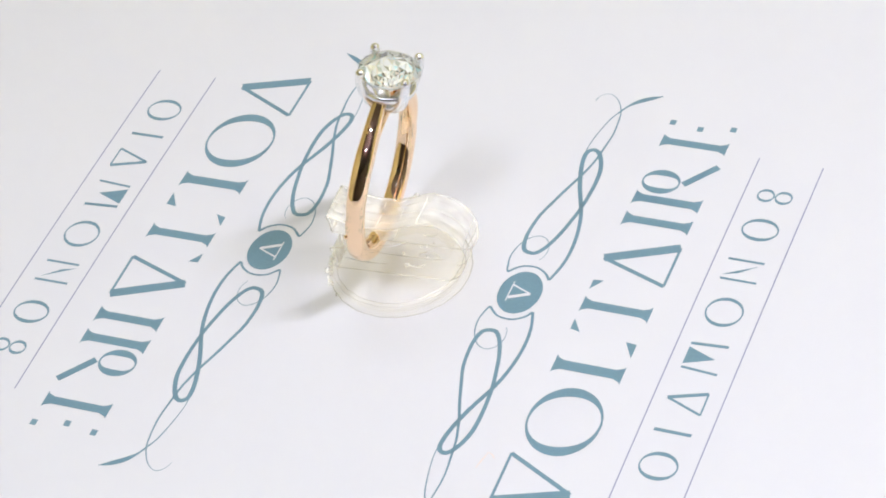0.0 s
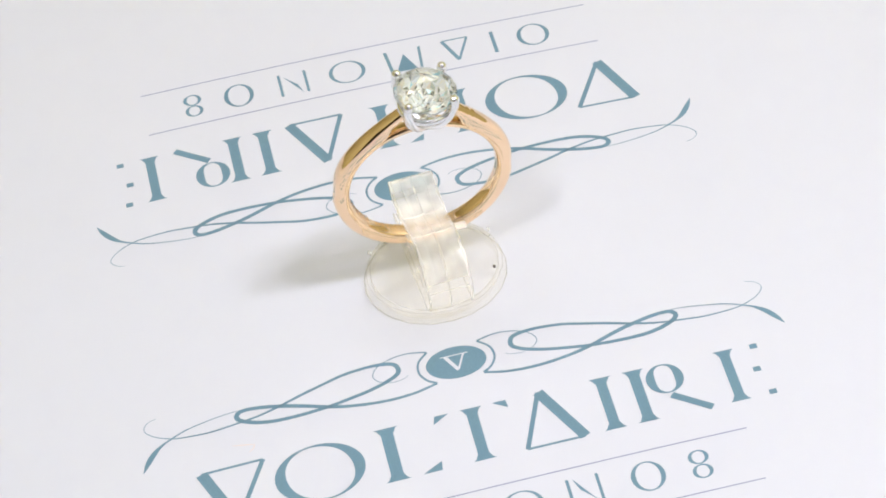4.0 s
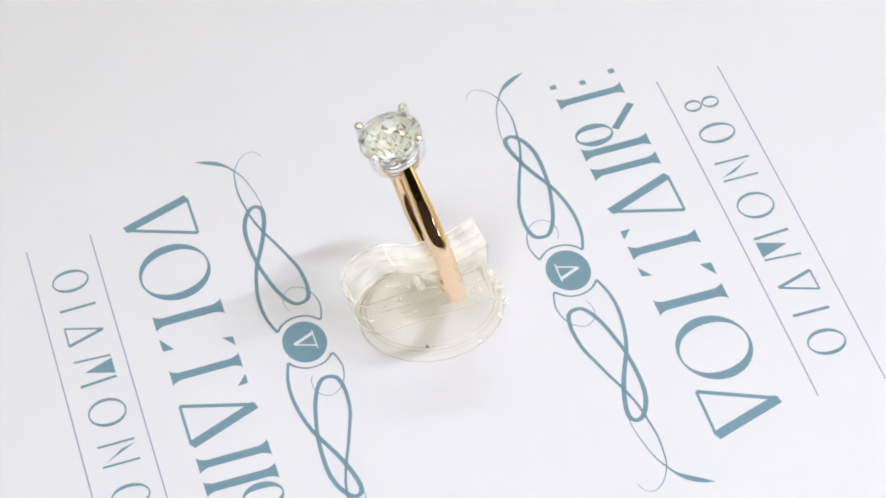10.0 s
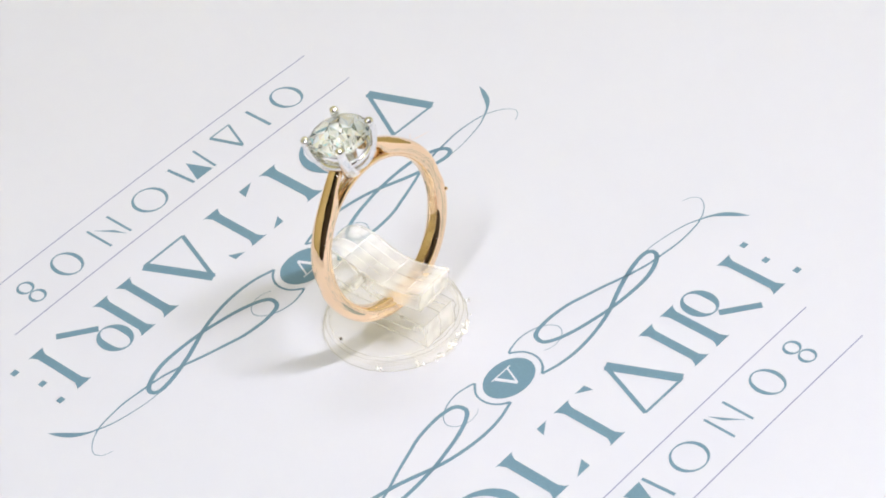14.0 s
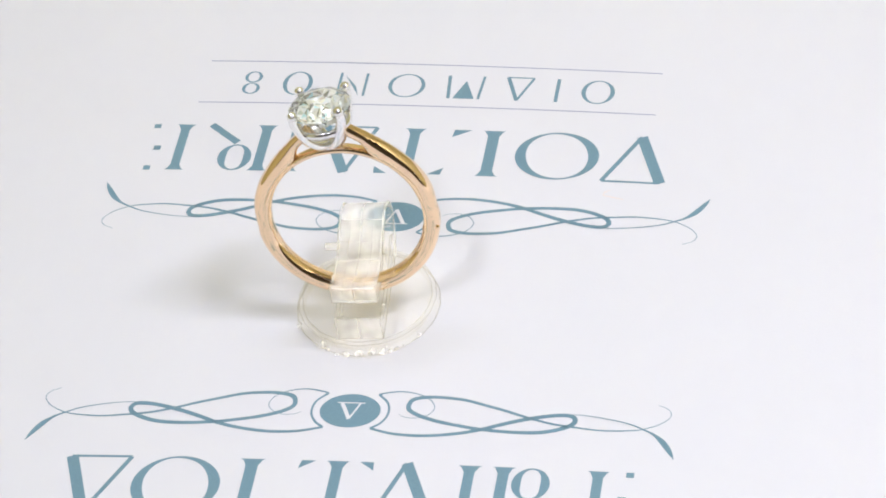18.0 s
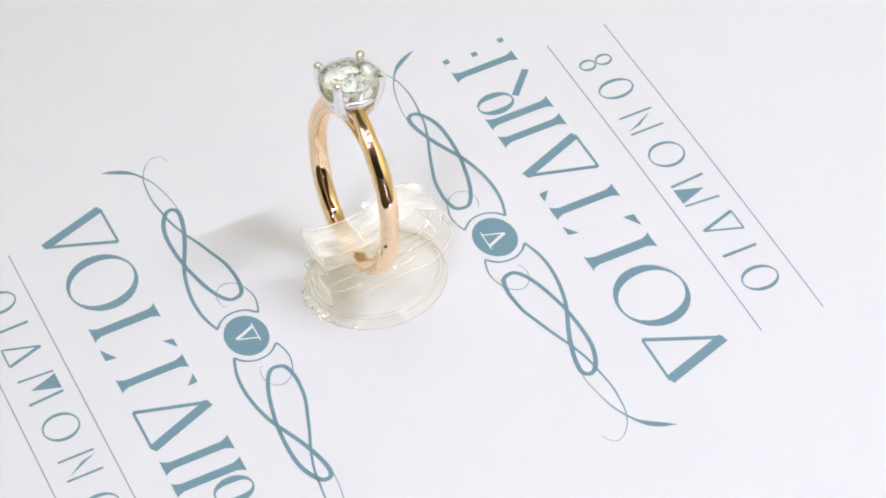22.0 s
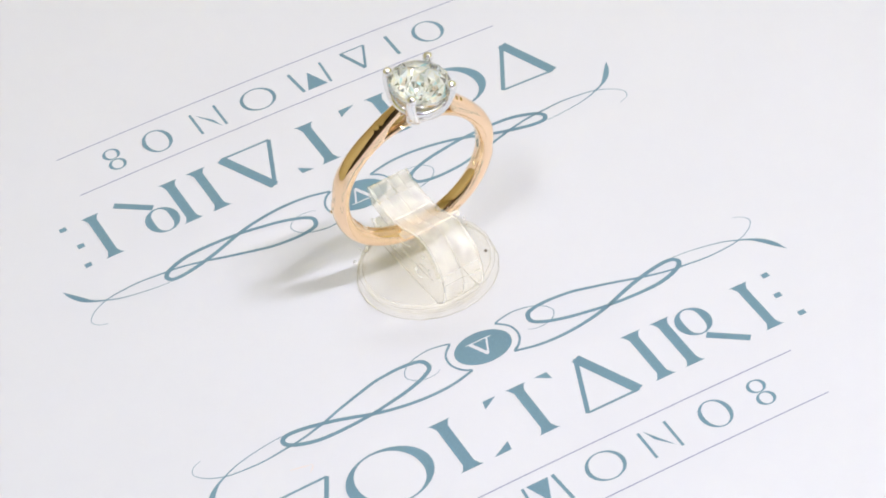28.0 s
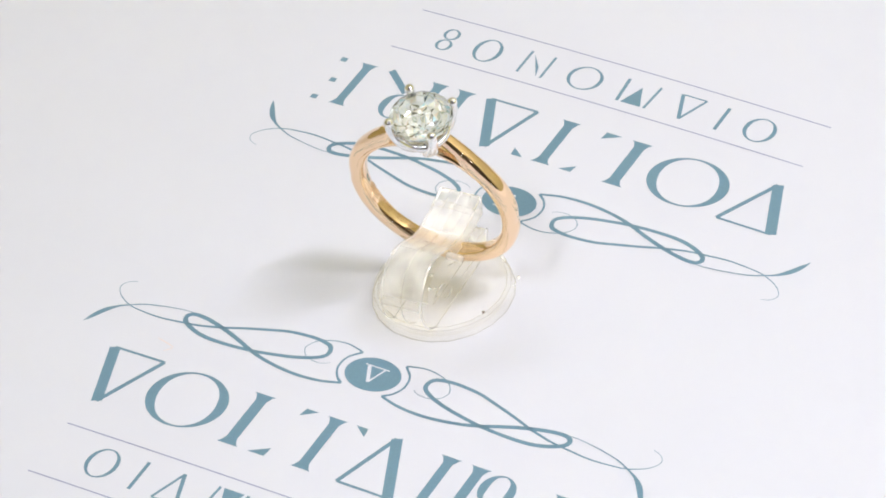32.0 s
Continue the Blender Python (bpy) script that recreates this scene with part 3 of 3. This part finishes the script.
# worn stamps inside the band: small framed marks, then a row of fine bars
for k in range(13):
    bm = bmesh.new()
    if k < 4:
        for x0, y0, x1, y1 in ((-0.42, -0.42, 0.42, -0.33), (-0.42, 0.33, 0.42, 0.42), (-0.42, -0.33, -0.33, 0.33), (0.33, -0.33, 0.42, 0.33), (-0.2, -0.2, -0.06, 0.22), (0.05, -0.22, 0.2, 0.16)):
            box(bm, x0 * MM, y0 * MM, -0.01 * MM, x1 * MM, y1 * MM, 0.03 * MM)
    else:
        for x0, w in ((-0.17, 0.1), (0.02 * (k % 3), 0.08 + 0.04 * (k % 2))):
            box(bm, x0 * MM, -0.26 * MM, -0.01 * MM, (x0 + w) * MM, (0.26 - 0.1 * (k % 3)) * MM, 0.03 * MM)
    a = radians(-72 + (7.5 * k if k < 4 else 34 + 3.6 * (k - 4)))
    mark = part("hallmark", bm, ENGRAVED, band, "stamped hallmark", smooth=False)
    mark.matrix_basis = Matrix.Translation(Vector((INSIDE * math.sin(a), 0.25, -INSIDE * math.cos(a))) * MM) @ Matrix.Rotation(-a, 4, "Y")

for m in (1, -1):
    bm = bmesh.new()
    # outer and inner outline of the shoulder, and its width
    path = spline([(8.9, -3.6, 8.1, -3.3, 1.3), (9.5, -1.6, 8.05, -1.4, 1.8), (9.52, 2.25, 8.05, 1.9, 2.04), (8.5, 5.0, 7.3, 3.95, 2.04), (6.85, 7.2, 5.75, 5.85, 2.02), (5.2, 8.82, 4.35, 7.1, 1.86),
                   (4.45, 9.45, 3.9, 8.05, 1.72), (3.9, 9.92, 3.2, 9.0, 1.58), (2.15, 11.3, 1.4, 10.4, 1.4)], 16)
    sweep(bm, [((q[0] + q[2]) / 2, (q[1] + q[3]) / 2) for q in path], [q[4] for q in path], [math.hypot(q[0] - q[2], q[1] - q[3]) for q in path])
    if m < 0:
        bmesh.ops.scale(bm, vec=(-1, 1, 1), verts=bm.verts[:])
    bmesh.ops.recalc_face_normals(bm, faces=bm.faces[:])
    part("shoulder", bm, GOLD, ring)


GIRDLE_Z, STONE_R, HEAD_X, HEAD_Y = 13.4, 3.3, -0.01, -0.28
for k in range(4):
    a = math.pi / 4 + k * math.pi / 2
    c, s = math.cos(a), math.sin(a)
    bm = bmesh.new()
    # distance from the axis, height, half depth, half width of a blade that narrows upwards
    prof = spline([(0.4, 8.95, 0.4, 0.7), (1.4, 9.35, 0.45, 0.82), (2.35, 10.2, 0.42, 0.8), (3.06, 11.45, 0.38, 0.66), (3.46, 12.85, 0.38, 0.5), (3.45, 13.75, 0.38, 0.44)], 6)
    rings = []
    for i, (r, z, deep, wide) in enumerate(prof):
        d = prof[min(i + 1, len(prof) - 1)] - prof[max(i - 1, 0)]
        d = d / math.hypot(d[0], d[1])
        rings.append([])
        for q in [2 * math.pi * w / 14 for w in range(14)]:
            p = lambda v: math.copysign(abs(v) ** 0.75, v)
            rr, zz, ss = r + d[1] * deep * p(math.cos(q)), z - d[0] * deep * p(math.cos(q)), wide * p(math.sin(q))
            rings[-1].append(bm.verts.new(((rr * c - ss * s + HEAD_X) * MM, (rr * s + ss * c + HEAD_Y) * MM, zz * MM)))
    skin(bm, rings)
    ball = bmesh.ops.create_uvsphere(bm, u_segments=16, v_segments=10, radius=0.54 * MM)["verts"]
    bmesh.ops.translate(bm, vec=Vector((3.4 * c + HEAD_X, 3.4 * s + HEAD_Y, 13.9)) * MM, verts=ball)
    bmesh.ops.recalc_face_normals(bm, faces=bm.faces[:])
    part("prong", bm, WHITE_GOLD, ring, "white gold prong")
bm = bmesh.new()
rail = [(2.62 * math.cos(2 * math.pi * i / 48), 2.62 * math.sin(2 * math.pi * i / 48)) for i in range(48)]
rings = []
for x, y in rail:
    d = Vector((x, y, 0)).normalized()
    rings.append([bm.verts.new((Vector((x + HEAD_X, y + HEAD_Y, 11.35)) + d * 0.3 * math.cos(q) + Vector((0, 0, 0.4 * math.sin(q)))) * MM) for q in [2 * math.pi * j / 10 for j in range(10)]])
skin(bm, rings, True)
bmesh.ops.recalc_face_normals(bm, faces=bm.faces[:])
part("gallery_rail", bm, WHITE_GOLD, ring, "white gold gallery rail")
bm = bmesh.new()
lathe(bm, [(0.7, 8.35), (0.95, 8.5), (0.95, 8.9), (0.7, 9.3)], 24)
bmesh.ops.translate(bm, vec=(HEAD_X * MM, HEAD_Y * MM, 0), verts=bm.verts[:])
part("collar", bm, WHITE_GOLD, ring, "white gold collar under the stone")

# the stone: a round brilliant cut
bm = bmesh.new()
place = lambda r, a, z: bm.verts.new(((r * math.cos(a) * STONE_R + HEAD_X) * MM, (r * math.sin(a) * STONE_R + HEAD_Y) * MM, (z * STONE_R + GIRDLE_Z) * MM))
tc = math.tan(radians(34.5))
eighth, h = math.pi / 4, math.cos(math.pi / 8)
table = [place(0.56, k * eighth, 0.44 * tc + 0.015) for k in range(8)]
kite = [place(0.79, (k + 0.5) * eighth, (1 - 0.79 * h) * tc + 0.015) for k in range(8)]
edge = [place(1.0, k * eighth / 2, 0.015) for k in range(16)]
bm.faces.new(table)
for k in range(8):
    n = (k + 1) % 8
    bm.faces.new((table[k], kite[k], table[n]))
    bm.faces.new((table[k], kite[k - 1], edge[2 * k], kite[k]))
    for q in (0, 1):
        bm.faces.new((kite[k], edge[2 * k + q], edge[(2 * k + q + 1) % 16]))
belt = [place(1.0, k * eighth / 2, -0.02) for k in range(16)]
cut = random.Random(3)
for k in range(16):
    bm.faces.new((edge[k], belt[k], belt[(k + 1) % 16], edge[(k + 1) % 16]))
rows = [belt]
for m, (r, z) in enumerate(((0.9, -0.1), (0.77, -0.2), (0.64, -0.31), (0.51, -0.42), (0.38, -0.52), (0.25, -0.61), (0.12, -0.68))):
    rows.append([place(r + cut.uniform(-0.05, 0.05), (k + 0.5 * (m % 2 == 0) + cut.uniform(-0.3, 0.3)) * eighth / 2, z + cut.uniform(-0.1, 0.1)) for k in range(16)])
culet = place(0, 0, -0.75)
for m, (a, b) in enumerate(zip(rows, rows[1:])):
    for k in range(16):
        n = (k + 1) % 16
        if m % 2 == 0:
            bm.faces.new((a[k], b[k], a[n]))
            bm.faces.new((a[n], b[k], b[n]))
        else:
            bm.faces.new((a[k], b[k], b[n]))
            bm.faces.new((a[k], b[n], a[n]))
for k in range(16):
    bm.faces.new((rows[-1][k], culet, rows[-1][(k + 1) % 16]))
lower = [f for f in bm.faces if max(v.co.z for v in f.verts) < (GIRDLE_Z - 0.0195 * STONE_R) * MM]
for f in [f for f in lower if cut.random() < 0.8]:      # some split again
    tip = f.calc_center_median() + Vector([cut.uniform(-0.12, 0.12) * MM for _ in range(3)])
    around, hub = list(f.verts), bm.verts.new(tip)
    lower.remove(f)
    bm.faces.remove(f)
    lower += [bm.faces.new((around[k - 1], around[k], hub)) for k in range(3)]
bmesh.ops.recalc_face_normals(bm, faces=bm.faces[:])
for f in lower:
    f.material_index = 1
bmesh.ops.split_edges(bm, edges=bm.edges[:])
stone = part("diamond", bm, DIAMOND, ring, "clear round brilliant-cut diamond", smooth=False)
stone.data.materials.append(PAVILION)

# ---------------------------------------------------------------- motion: all turn with the turntable


def turn(t):
    """Degrees turned by t seconds."""
    knots = ((0.0, 0.0), (5.5, -0.1), (9.0, -0.05), (13.0, 0.15), (19.0, 0.62), (23.0, 0.56), (28.0, 0.47), (32.0, 0.36))
    return -14.36 * t + float(np.interp(t, [k[0] for k in knots], [k[1] for k in knots]))


def motions():
    times = [float(k) for k in range(33)]
    for thing, base in ((sheet, Matrix.Identity(4)), (stand, STAND), (ring, RING)):
        walk(thing, [(t, pose(0, 0, 0, 0, 0, turn(t)) @ base) for t in times])


motions()
